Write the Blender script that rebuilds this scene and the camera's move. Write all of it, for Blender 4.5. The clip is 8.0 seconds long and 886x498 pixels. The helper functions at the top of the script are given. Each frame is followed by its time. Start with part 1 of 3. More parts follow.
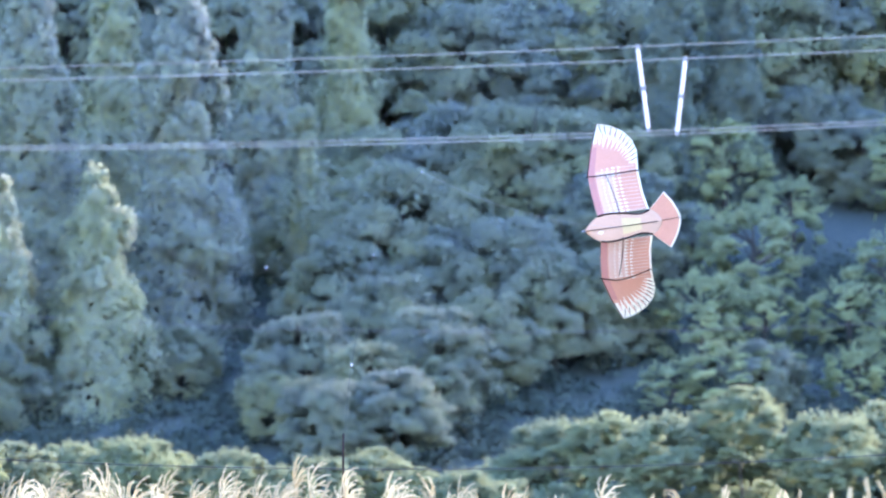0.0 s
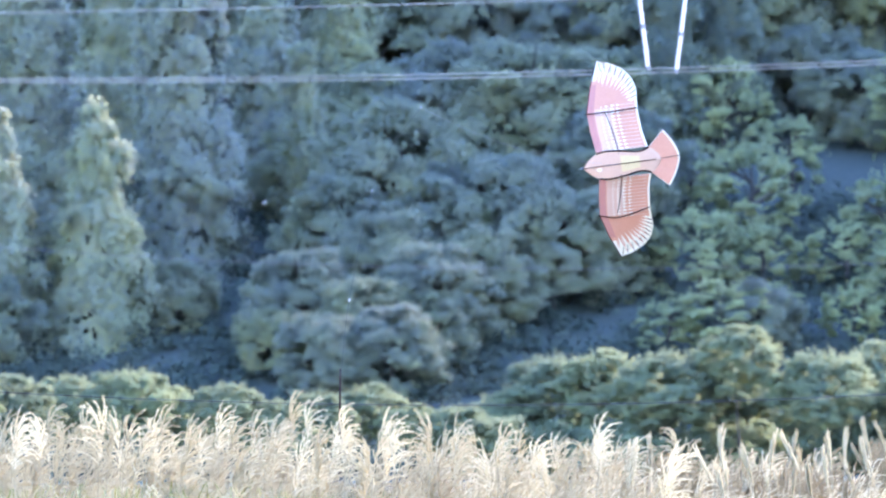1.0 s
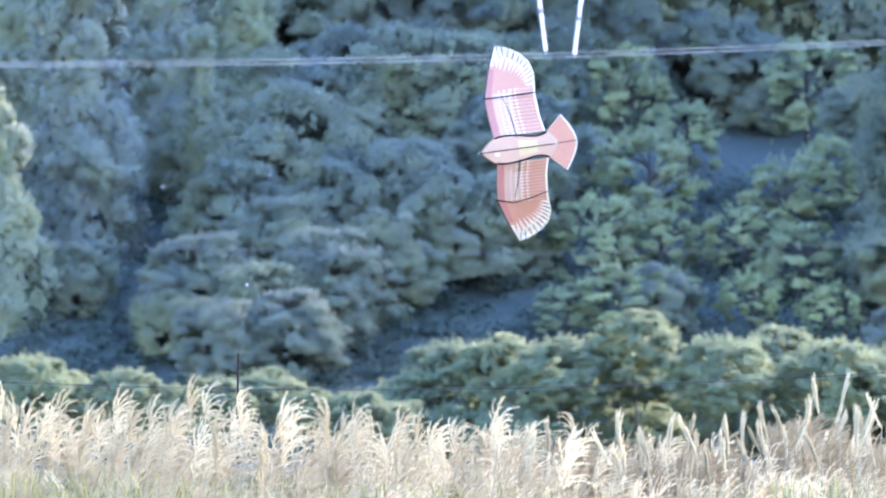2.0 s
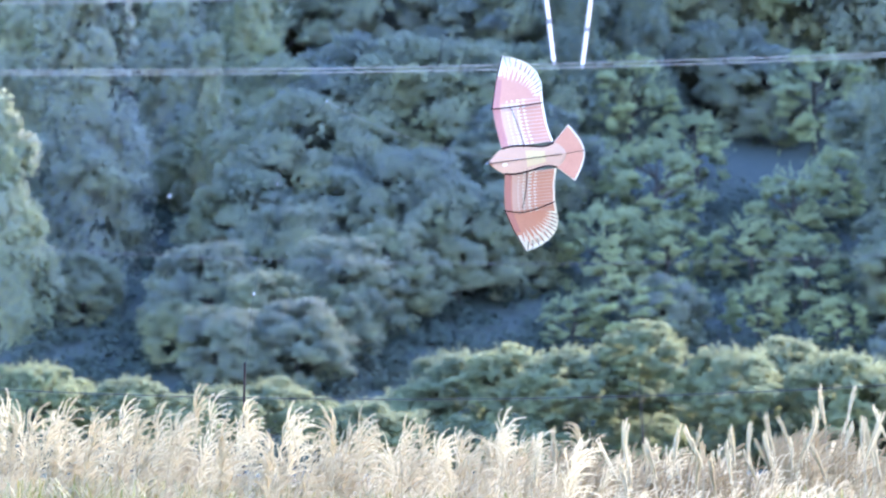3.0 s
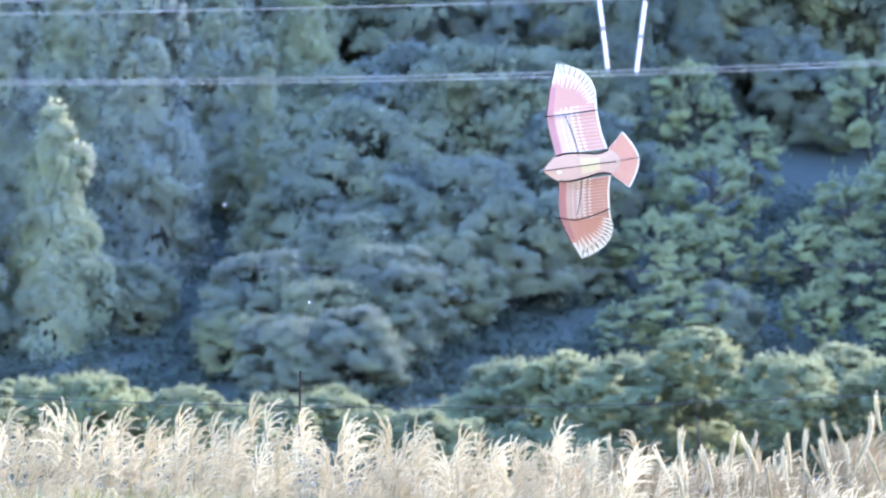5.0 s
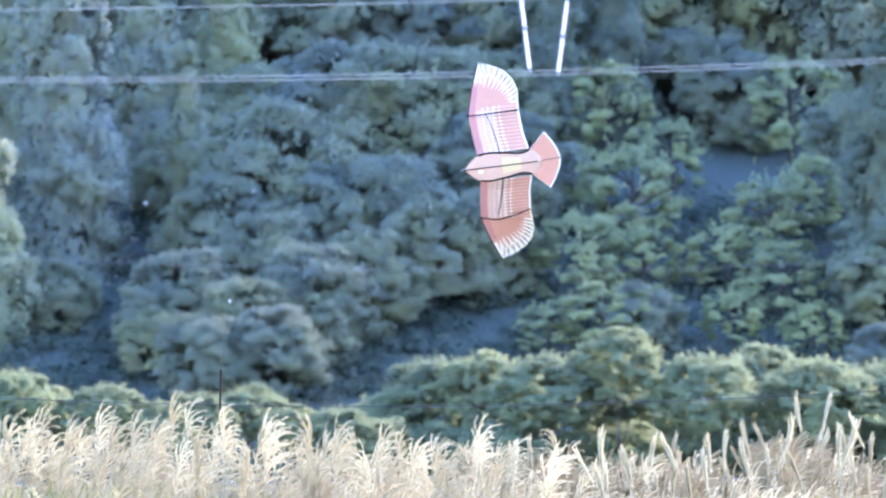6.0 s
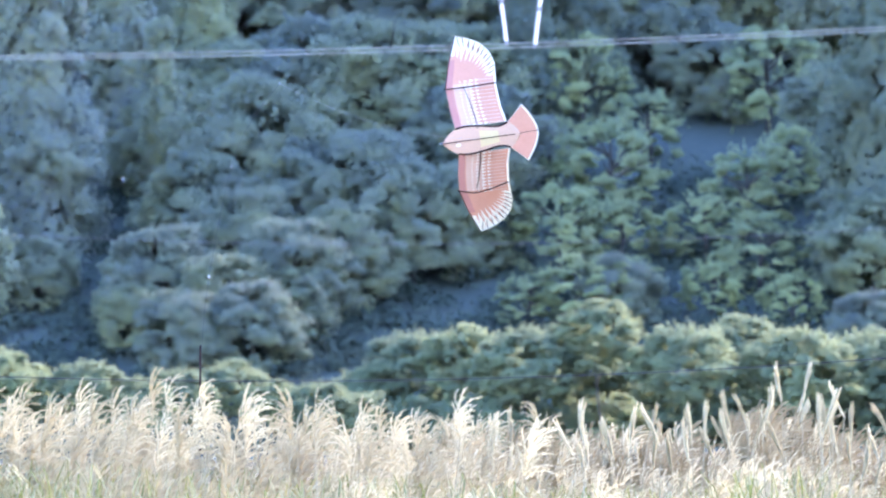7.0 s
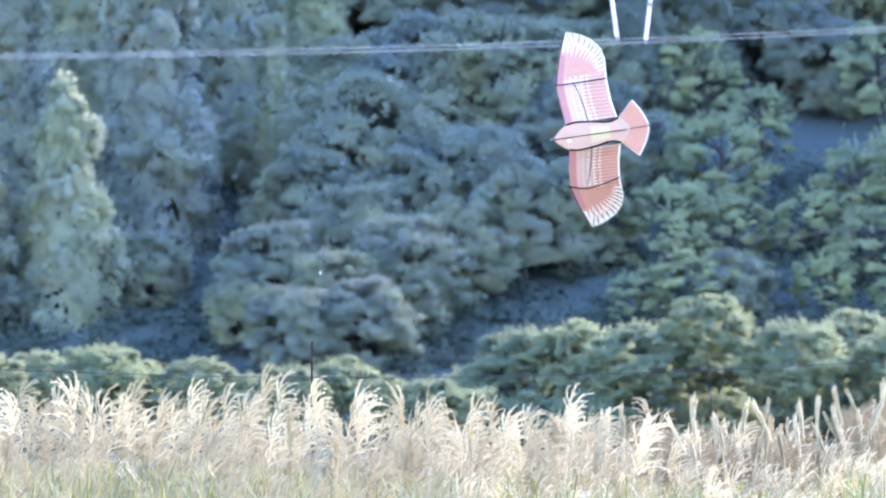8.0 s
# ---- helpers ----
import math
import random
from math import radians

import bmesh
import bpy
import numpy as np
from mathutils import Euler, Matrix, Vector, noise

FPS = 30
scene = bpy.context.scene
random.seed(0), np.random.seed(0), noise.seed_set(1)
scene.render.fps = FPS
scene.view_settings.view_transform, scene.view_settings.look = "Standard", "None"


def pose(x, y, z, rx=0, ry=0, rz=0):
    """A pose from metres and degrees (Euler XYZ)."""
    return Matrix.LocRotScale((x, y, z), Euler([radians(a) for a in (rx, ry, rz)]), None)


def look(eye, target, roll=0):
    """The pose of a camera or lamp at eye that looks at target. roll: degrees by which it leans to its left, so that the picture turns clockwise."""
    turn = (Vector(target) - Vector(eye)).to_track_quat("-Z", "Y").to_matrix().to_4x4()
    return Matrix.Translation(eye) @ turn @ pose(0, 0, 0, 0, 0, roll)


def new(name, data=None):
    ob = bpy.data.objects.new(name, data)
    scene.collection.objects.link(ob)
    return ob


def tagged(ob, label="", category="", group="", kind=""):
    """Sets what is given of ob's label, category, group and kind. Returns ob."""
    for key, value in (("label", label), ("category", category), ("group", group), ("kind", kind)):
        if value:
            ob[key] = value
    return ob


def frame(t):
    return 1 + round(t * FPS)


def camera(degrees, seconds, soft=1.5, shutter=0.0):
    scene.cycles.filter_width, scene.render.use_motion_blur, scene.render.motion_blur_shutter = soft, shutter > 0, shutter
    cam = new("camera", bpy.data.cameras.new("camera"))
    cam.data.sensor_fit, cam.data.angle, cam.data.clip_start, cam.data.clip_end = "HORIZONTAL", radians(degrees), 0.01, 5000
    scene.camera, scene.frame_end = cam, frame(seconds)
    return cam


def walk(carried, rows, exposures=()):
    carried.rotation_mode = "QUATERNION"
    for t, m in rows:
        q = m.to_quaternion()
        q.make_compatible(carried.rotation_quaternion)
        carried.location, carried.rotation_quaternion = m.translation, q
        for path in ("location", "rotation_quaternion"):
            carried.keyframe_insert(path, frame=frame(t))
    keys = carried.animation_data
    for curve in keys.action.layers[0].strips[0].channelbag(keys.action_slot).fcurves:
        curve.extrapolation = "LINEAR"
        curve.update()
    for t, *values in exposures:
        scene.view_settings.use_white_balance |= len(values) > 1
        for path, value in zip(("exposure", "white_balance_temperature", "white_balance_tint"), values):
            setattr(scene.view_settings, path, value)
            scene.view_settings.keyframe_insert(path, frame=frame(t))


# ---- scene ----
cam = camera(10.0, 8.0, soft=2.2)
cam.data.dof.use_dof = True            # focused on the kite and the grass
cam.data.dof.focus_distance = 41.0
cam.data.dof.aperture_fstop = 5.2
EYE = 2.4
PATH = (  # seconds, turn, tilt, lean in degrees: a long lens that turns where it stands
    (0.0, 1.1293, 2.6271, 0.3707), (0.5, 1.4784, 2.1976, 0.1247), (1.0, 1.0908, 1.9044, -0.0899),
    (1.5, 0.1324, 1.7369, -0.0246), (1.7, -0.0509, 1.7227, 0.0266), (2.8, 0.03, 1.82, -0.30),
    (3.0, 0.0079, 1.8435, -0.3287), (3.5, 0.0, 1.7833, 0.0), (4.0, 0.0764, 1.7247, -0.0647),
    (4.5, 0.4081, 1.8099, -0.2652), (4.7, 0.6695, 1.8574, -0.1064), (5.8, 0.1625, 2.0453, -0.0604),
    (6.0, -0.2628, 1.9242, -0.2705), (6.5, -0.8845, 1.7306, 0.0311), (7.0, -0.4866, 1.6252, 0.2795),
    (7.5, 0.1998, 1.5910, 0.4634), (8.0, 0.7746, 1.5876, 0.4131))
walk(cam, [(t, pose(0, 0, EYE, 90 + tilt, lean, turn)) for t, turn, tilt, lean in PATH],
     exposures=((0.0, 3.09, 5600, 33), (8.0, 3.09, 5600, 33)))

# ---- light: sun behind an added unseen ridge, so that the wood lies in its shade; wide blue sky ----
SUN_AZ, SUN_EL = 43.0, 36.3      # degrees from +y towards +x, degrees above the horizon
world = bpy.data.worlds.new("sky")
scene.world = world
world.use_nodes = True
wn = world.node_tree
sky = wn.nodes.new("ShaderNodeTexSky")
sky.sky_type, sky.sun_disc = "NISHITA", False
sky.sun_elevation, sky.sun_rotation = radians(SUN_EL), radians(SUN_AZ)
sky.air_density, sky.dust_density, sky.ozone_density = 1.3, 0.4, 5.0
wn.links.new(sky.outputs[0], wn.nodes["Background"].inputs[0])
wn.nodes["Background"].inputs[1].default_value = 0.15
sun = new("sun", bpy.data.lights.new("sun", "SUN"))
sun.data.energy, sun.data.angle, sun.data.color = 1.9, radians(2.5), (1.0, 0.87, 0.64)
az, el = radians(SUN_AZ), radians(SUN_EL)
to_sun = Vector((math.sin(az) * math.cos(el), math.cos(az) * math.cos(el), math.sin(el)))
sun.matrix_world = look(to_sun * 60, (0, 0, 0))


# ---- materials ----
def nodes(name):
    m = bpy.data.materials.new(name)
    m.use_nodes = True
    t = m.node_tree
    return m, t, t.nodes["Principled BSDF"], t.nodes["Material Output"]


def mixed(name, dark, light, scale, rough=0.6, bump=0.0, bump_scale=80.0, thin=0.0, island=0.0,
          per_object=0.0, metal=0.0, spec=0.5):
    """Two colours mixed by noise at two scales, with relief; thin: the share of light that passes through."""
    m, t, p, out = nodes(name)
    N, L = t.nodes, t.links
    co = N.new("ShaderNodeTexCoord")
    big, fine = N.new("ShaderNodeTexNoise"), N.new("ShaderNodeTexNoise")
    big.inputs["Scale"].default_value, fine.inputs["Scale"].default_value = scale, scale * 7
    big.inputs["Detail"].default_value = 3
    L.new(co.outputs["Object"], big.inputs["Vector"])
    L.new(co.outputs["Object"], fine.inputs["Vector"])
    add = N.new("ShaderNodeMath")
    add.operation, add.inputs[1].default_value = "MULTIPLY_ADD", 0.5
    half = N.new("ShaderNodeMath")
    half.operation, half.inputs[1].default_value = "MULTIPLY", 0.5
    L.new(big.outputs[0], half.inputs[0])
    L.new(fine.outputs[0], add.inputs[0])
    L.new(half.outputs[0], add.inputs[2])
    fac = add.outputs[0]
    for amount, source in ((island, "ShaderNodeNewGeometry"), (per_object, "ShaderNodeObjectInfo")):
        if amount:
            g = N.new(source)
            k = N.new("ShaderNodeMath")
            k.operation, k.inputs[1].default_value = "MULTIPLY_ADD", amount
            o = N.new("ShaderNodeMath")
            o.operation, o.inputs[1].default_value = "SUBTRACT", amount / 2
            L.new(fac, o.inputs[0])
            L.new(g.outputs["Random Per Island" if island and source.endswith("Geometry") else "Random"], k.inputs[0])
            L.new(o.outputs[0], k.inputs[2])
            fac = k.outputs[0]
    r = N.new("ShaderNodeValToRGB")
    r.color_ramp.elements[0].position, r.color_ramp.elements[1].position = 0.28, 0.72
    r.color_ramp.elements[0].color, r.color_ramp.elements[1].color = (*dark, 1), (*light, 1)
    L.new(fac, r.inputs[0])
    L.new(r.outputs[0], p.inputs["Base Color"])
    p.inputs["Roughness"].default_value, p.inputs["Metallic"].default_value = rough, metal
    p.inputs["Specular IOR Level"].default_value = spec
    if bump:
        n2 = N.new("ShaderNodeTexNoise")
        n2.inputs["Scale"].default_value = bump_scale
        L.new(co.outputs["Object"], n2.inputs["Vector"])
        b = N.new("ShaderNodeBump")
        b.inputs["Strength"].default_value = bump
        L.new(n2.outputs[0], b.inputs["Height"])
        L.new(b.outputs[0], p.inputs["Normal"])
    if thin:
        tr, mx = N.new("ShaderNodeBsdfTranslucent"), N.new("ShaderNodeMixShader")
        mx.inputs[0].default_value = thin
        L.new(r.outputs[0], tr.inputs[0])
        L.new(p.outputs[0], mx.inputs[1])
        L.new(tr.outputs[0], mx.inputs[2])
        L.new(mx.outputs[0], out.inputs[0])
    return m


SOIL = mixed("dry_straw_field", (0.12, 0.105, 0.065), (0.19, 0.165, 0.105), 0.8, 0.95, 0.5, 20, spec=0.0)
# slope seen in the gaps: grey-green chosen to stand in for haze
HILLSIDE = mixed("haze_grey_forest_floor", (0.075, 0.095, 0.085), (0.108, 0.128, 0.104), 0.35, 0.95, 0.3, 6, spec=0.0)
# the wood's leaf colours are lightened and greyed: distance haze is put into them
LEAF_CEDAR = mixed("cedar_needles", (0.33, 0.375, 0.34), (0.49, 0.515, 0.265), 0.35, 0.85, thin=0.6, island=0.10, per_object=0.2, spec=0.06)
LEAF_BROAD = mixed("oak_leaves", (0.255, 0.30, 0.262), (0.41, 0.43, 0.22), 0.35, 0.85, thin=0.6, island=0.10, per_object=0.2, spec=0.06)
# darker copy of the cedar needles for the east, with less haze painted in
LEAF_CEDAR_DARK = mixed("cedar_needles_dark", (0.20, 0.25, 0.215), (0.30, 0.335, 0.19), 0.35, 0.85, thin=0.6, island=0.10, per_object=0.2, spec=0.06)
LEAF_BRIGHT = mixed("young_leaves", (0.32, 0.375, 0.23), (0.53, 0.565, 0.255), 0.5, 0.85, thin=0.55, island=0.12, per_object=0.15, spec=0.06)
LEAF_BUSH = mixed("shrub_leaves", (0.215, 0.27, 0.18), (0.38, 0.425, 0.21), 0.5, 0.85, thin=0.55, island=0.10, per_object=0.2, spec=0.06)
# undergrowth darker than the other leaves: the wood's shade is painted in
FERN_SHADE = mixed("shade_dark_fronds", (0.075, 0.105, 0.085), (0.125, 0.155, 0.105), 0.5, 0.85, thin=0.4, island=0.1, spec=0.06)
BARK = mixed("bark", (0.035, 0.034, 0.028), (0.075, 0.072, 0.06), 2.5, 0.9, 0.6, 18)
PALE_BARK = mixed("pale_bark", (0.18, 0.17, 0.15), (0.30, 0.28, 0.26), 2.5, 0.85, 0.4, 18)
PLUME = mixed("silvery_plume", (0.47, 0.405, 0.237), (0.72, 0.64, 0.41), 2.6, 0.75, thin=0.45, island=0.15, per_object=0.5)
PLUME_CREAM = mixed("cream_plume", (0.42, 0.35, 0.20), (0.68, 0.595, 0.375), 2.6, 0.75, thin=0.45, island=0.15, per_object=0.5)
PLUME_TAN = mixed("tan_plume", (0.29, 0.235, 0.128), (0.45, 0.375, 0.218), 2.2, 0.8, thin=0.4, island=0.15, per_object=0.5)
STALK = mixed("straw_stem", (0.28, 0.23, 0.12), (0.42, 0.36, 0.21), 4.0, 0.7, per_object=0.3)
BLADE = mixed("grass_blade", (0.14, 0.165, 0.04), (0.32, 0.30, 0.12), 1.3, 0.6, thin=0.35, island=0.7)
WIRE = mixed("aluminium_conductor", (0.33, 0.32, 0.28), (0.46, 0.445, 0.39), 5.0, 0.6)
BLACK_WIRE = mixed("black_cable", (0.02, 0.02, 0.02), (0.05, 0.05, 0.05), 5.0, 0.6)
PORCELAIN = mixed("white_polymer", (0.76, 0.74, 0.74), (0.88, 0.86, 0.86), 4.0, 0.35)
STEEL = mixed("galvanised_steel", (0.22, 0.22, 0.23), (0.38, 0.38, 0.40), 9.0, 0.5, metal=0.7)
ROD = mixed("black_rod", (0.018, 0.012, 0.011), (0.04, 0.026, 0.024), 20.0, 0.8, spec=0.1)
GLASSFIBRE = mixed("grey_green_glass_fibre", (0.07, 0.09, 0.09), (0.13, 0.16, 0.16), 20.0, 0.5)
LINE = mixed("clear_line", (0.35, 0.37, 0.38), (0.50, 0.52, 0.53), 30.0, 0.3)
CLOTH_PINK = mixed("pink_cloth", (0.63, 0.30, 0.19), (0.69, 0.345, 0.225), 7.0, 0.8, 0.15, 400, thin=0.15)
CLOTH_PALE = mixed("pale_pink_cloth", (0.66, 0.42, 0.31), (0.72, 0.48, 0.36), 7.0, 0.8, 0.15, 400, thin=0.15)
CLOTH_BODY = mixed("rosy_body_cloth", (0.62, 0.40, 0.27), (0.68, 0.45, 0.31), 7.0, 0.8, 0.15, 400, thin=0.15)
CLOTH_DEEP = mixed("rose_cloth", (0.52, 0.22, 0.175), (0.58, 0.265, 0.21), 7.0, 0.8, 0.15, 400, thin=0.15)
CLOTH_WHITE = mixed("white_cloth", (0.78, 0.73, 0.58), (0.84, 0.79, 0.64), 7.0, 0.8, 0.15, 400, thin=0.15)
CLOTH_YELLOW = mixed("yellow_cloth", (0.68, 0.53, 0.27), (0.74, 0.59, 0.32), 7.0, 0.8, 0.15, 400, thin=0.15)


# ---- building helpers ----
def mesh_of(name, verts, faces, material, smooth=False):
    me = bpy.data.meshes.new(name)
    verts, faces = np.asarray(verts, dtype=np.float32), np.asarray(faces, dtype=np.int32)
    n, k = faces.shape
    me.vertices.add(len(verts))
    me.vertices.foreach_set("co", verts.ravel())
    me.loops.add(n * k)
    me.loops.foreach_set("vertex_index", faces.ravel())
    me.polygons.add(n)
    me.polygons.foreach_set("loop_start", np.arange(0, n * k, k, dtype=np.int32))
    me.polygons.foreach_set("use_smooth", np.full(n, smooth))
    me.update(calc_edges=True)
    me.materials.append(material)
    return me


def attach(name, me, parent, label=""):
    ob = new(name, me)
    ob.parent = parent
    return tagged(ob, label)


def part(name, bm, material, parent, label=""):
    me = bpy.data.meshes.new(name)
    bm.to_mesh(me)
    bm.free()
    me.materials.append(material)
    return attach(name, me, parent, label)


def tube(points, radii, sides=6):
    """Vertices and four-sided faces of a round bar along points."""
    P = np.array(points, dtype=float)
    R = np.broadcast_to(np.array(radii, dtype=float), (len(P),))
    T = np.gradient(P, axis=0)
    T /= np.linalg.norm(T, axis=1)[:, None]
    a = np.where(np.abs(T[:, 2:3]) < 0.9, np.array([[0, 0, 1.0]]), np.array([[1.0, 0, 0]]))
    U = np.cross(T, a)
    U /= np.linalg.norm(U, axis=1)[:, None]
    V = np.cross(T, U)
    ang = np.arange(sides) * 2 * np.pi / sides
    ring = U[:, None] * np.cos(ang)[None, :, None] + V[:, None] * np.sin(ang)[None, :, None]
    verts = (P[:, None] + ring * R[:, None, None]).reshape(-1, 3)
    i = np.arange(len(P) - 1)[:, None] * sides
    j, k = np.arange(sides)[None], (np.arange(sides)[None] + 1) % sides
    faces = np.stack([i + j, i + k, i + k + sides, i + j + sides], -1).reshape(-1, 4)
    return verts, faces


def join(pieces):
    vs, fs, n = [], [], 0
    for v, f in pieces:
        vs.append(np.asarray(v))
        fs.append(np.asarray(f) + n)
        n += len(v)
    return np.concatenate(vs), np.concatenate(fs)


def unit(v):
    return v / np.maximum(np.linalg.norm(v, axis=-1, keepdims=True), 1e-9)


# ---- ground: flat field, then a wooded hillside, then an unseen ridge added as a sun block ----
def height(x, y):
    # the steep rise past y 308 is out of view, added to shade the wood
    up = np.clip(y - 226, 0, 82) * 0.36 + np.clip(y - 308, 0, 66) * 1.8 + np.clip(y - 374, 0, 90) * 0.3
    return up + 0.25 * np.sin(x * 0.05) * np.clip((y - 60) / 100, 0, 1) * np.sin(y * 0.04)


xs = np.concatenate([np.linspace(-2500, -140, 14), np.linspace(-120, 120, 61), np.linspace(140, 2500, 14)])
ys = np.concatenate([np.linspace(-2500, -40, 12), np.linspace(-20, 200, 45), np.linspace(205, 460, 52), np.linspace(500, 3000, 12)])
gx, gy = np.meshgrid(xs, ys)
gv = np.stack([gx, gy, height(gx, gy)], -1).reshape(-1, 3)
r0 = np.arange(len(ys) - 1)[:, None] * len(xs) + np.arange(len(xs) - 1)[None]
gf = np.stack([r0, r0 + 1, r0 + 1 + len(xs), r0 + len(xs)], -1).reshape(-1, 4)
ground = new("ground", mesh_of("ground", gv, gf, SOIL, True))
ground.data.materials.append(HILLSIDE)      # slope under the trees, haze in its colour
face_y = gv[gf][:, :, 1].mean(1)
ground.data.polygons.foreach_set("material_index", (face_y > 190).astype(np.int32))
tagged(ground, "straw-coloured dry grass field rising into a wooded hillside, with an added unseen ridge behind", "ground", kind="structure")


# ---- trees ----
def leaves(rng, centres, normals, size, droop=0.0, loose=0.14):
    """Leaf tufts, three corners each, and the soft outward normal of every corner."""
    m = len(centres)
    n = unit(unit(normals) + rng.normal(0, loose, (m, 3)))
    t = unit(np.cross(n, rng.normal(0, 1, (m, 3)) + np.array([0, 0, droop * 2.5])))
    b = np.cross(n, t)
    if droop:
        b = unit(b + np.array([0, 0, -droop]))
    s = (size * rng.uniform(0.6, 1.35, m))[:, None]
    v = np.stack([centres - b * s + n * s * 0.12, centres + (t * 0.75 + b * 0.35) * s, centres + (b * 0.75 - t * 0.55) * s], 1)
    turned = np.einsum("ij,ij->i", np.cross(v[:, 1] - v[:, 0], v[:, 2] - v[:, 0]), normals) < 0
    v[turned] = v[turned][:, [0, 2, 1]]
    soft = unit(unit(normals) + rng.normal(0, 0.08, (m, 3)))
    return v.reshape(-1, 3), np.arange(m * 3).reshape(-1, 3), np.repeat(soft, 3, 0)


def leaf_mesh(name, v, f, soft, material):
    me = mesh_of(name, v, f, material, True)
    me.normals_split_custom_set_from_vertices(soft.tolist())
    return me


def shell(rng, centre, radii, count, low=-0.45, thick=(0.95, 1.06)):
    d = unit(rng.normal(0, 1, (count * 2, 3)))
    d = d[d[:, 2] > low][:count]
    rad = rng.uniform(*thick, (len(d), 1))
    return centre + d * rad * radii, unit(d / radii)


ball = bmesh.new()
bmesh.ops.create_icosphere(ball, subdivisions=2, radius=1)
BALL_V = np.array([tuple(v.co) for v in ball.verts])
BALL_F = np.array([[v.index for v in f.verts] for f in ball.faces])
ball.free()


def puff(rng, centre, radii, fill=0.80):
    """The close-set inner foliage of one clump: an uneven lump with soft normals."""
    v = BALL_V * (fill + rng.normal(0, 0.09, (len(BALL_V), 1))) * radii
    return centre + v, BALL_F, unit(BALL_V / radii + rng.normal(0, 0.05, BALL_V.shape))


def merged(clouds):
    vs, fs = join([(c[0], c[1]) for c in clouds])
    return vs, fs, np.concatenate([c[2] for c in clouds])


def broad_crown(seed, boughs, puffs, per_puff, size, flat=0.6, loose=0.6, sprigs=100, fill=0.45, bough=0.25):
    """A crown of radius 1 about the origin: boughs with gaps between, each of several loose clumps, each clump of many leaf tufts."""
    rng = np.random.default_rng(seed)
    P, N, solid = [], [], []
    golden = np.pi * (3 - 5 ** 0.5)
    up = np.array([0, 0, 1.0])
    for i in range(boughs):
        z = 1 - 1.75 * (i + 0.5) / boughs
        a = i * golden + rng.uniform(-0.5, 0.5)
        r = math.sqrt(max(0, 1 - z * z))
        way = np.array([r * math.cos(a), r * math.sin(a), z])
        w = bough * rng.uniform(0.7, 1.2)
        c = way * min(rng.uniform(0.5, 0.95), 1.02 - w * 0.6)
        for _ in range(puffs):
            d = unit(rng.normal(0, 1, 3) * 0.9 + way * 0.8 + up * 0.35)
            cc = c + d * w * rng.uniform(0.4, 1.05) * np.array([1, 1, 0.8])
            q = w * rng.uniform(0.34, 0.62)
            q = np.array([q, q, q * flat * rng.uniform(0.8, 1.15)])
            if fill:
                solid.append(puff(rng, cc, q, fill))
            p, n = shell(rng, cc, q, per_puff, -0.55, (0.5, 1.3))
            P.append(p)
            N.append(n * 0.35 + unit(cc) * 0.5 + up * 0.5)
    for i in range(sprigs):                 # young shoots that stand out of the outline
        d = unit(rng.normal(0, 1, 3) + up * 0.7)
        go = unit(d + rng.normal(0, 0.35, 3) + up * 0.3)
        q = np.linspace(0, 1, 11)[:, None]
        P.append(d * rng.uniform(0.7, 0.95) + go * q * rng.uniform(0.08, 0.24) + rng.normal(0, 0.022, (11, 3)) * (1.1 - q))
        N.append(np.tile(d + up * 0.3, (11, 1)))
    return merged(solid + [leaves(rng, np.concatenate(P), np.concatenate(N), size, 0.0, loose)])


def cedar_crown(seed, r, tall, count):
    """A conifer crown on the origin, r wide at its foot: rounded hanging billows in uneven tiers."""
    rng = np.random.default_rng(seed)
    P, N = [], []
    golden = np.pi * (3 - 5 ** 0.5)
    for i in range(count):
        h = ((i + 0.5) / count) ** 1.15
        env = 1.12 * r * ((1 - h) ** 0.48 * (0.86 + 0.14 * math.sin(h * 17 + seed)) + 0.03)
        a = i * golden + rng.uniform(-0.4, 0.4)
        reach = max(env - 0.45, 0.1) * rng.choice([rng.uniform(0.75, 1.05), rng.uniform(0.2, 0.7)], p=[0.72, 0.28])
        w = (0.5 + 0.45 * (1 - h)) * rng.uniform(0.7, 1.25)
        c = np.array([math.cos(a) * reach, math.sin(a) * reach, h * tall])
        for k in range(4):
            cc = c + rng.normal(0, 0.45, 3) * w + np.array([0, 0, -0.25 * k * w])
            q = w * rng.uniform(0.45, 0.8)
            q = np.array([q, q, q * 1.15])
            p, n = shell(rng, cc, q, 84, -0.85, (0.4, 1.3))
            P.append(p)
            N.append(n * 0.35 + np.array([math.cos(a) * 0.5, math.sin(a) * 0.5, 0.45]))
    return np.concatenate(P), np.concatenate(N), rng


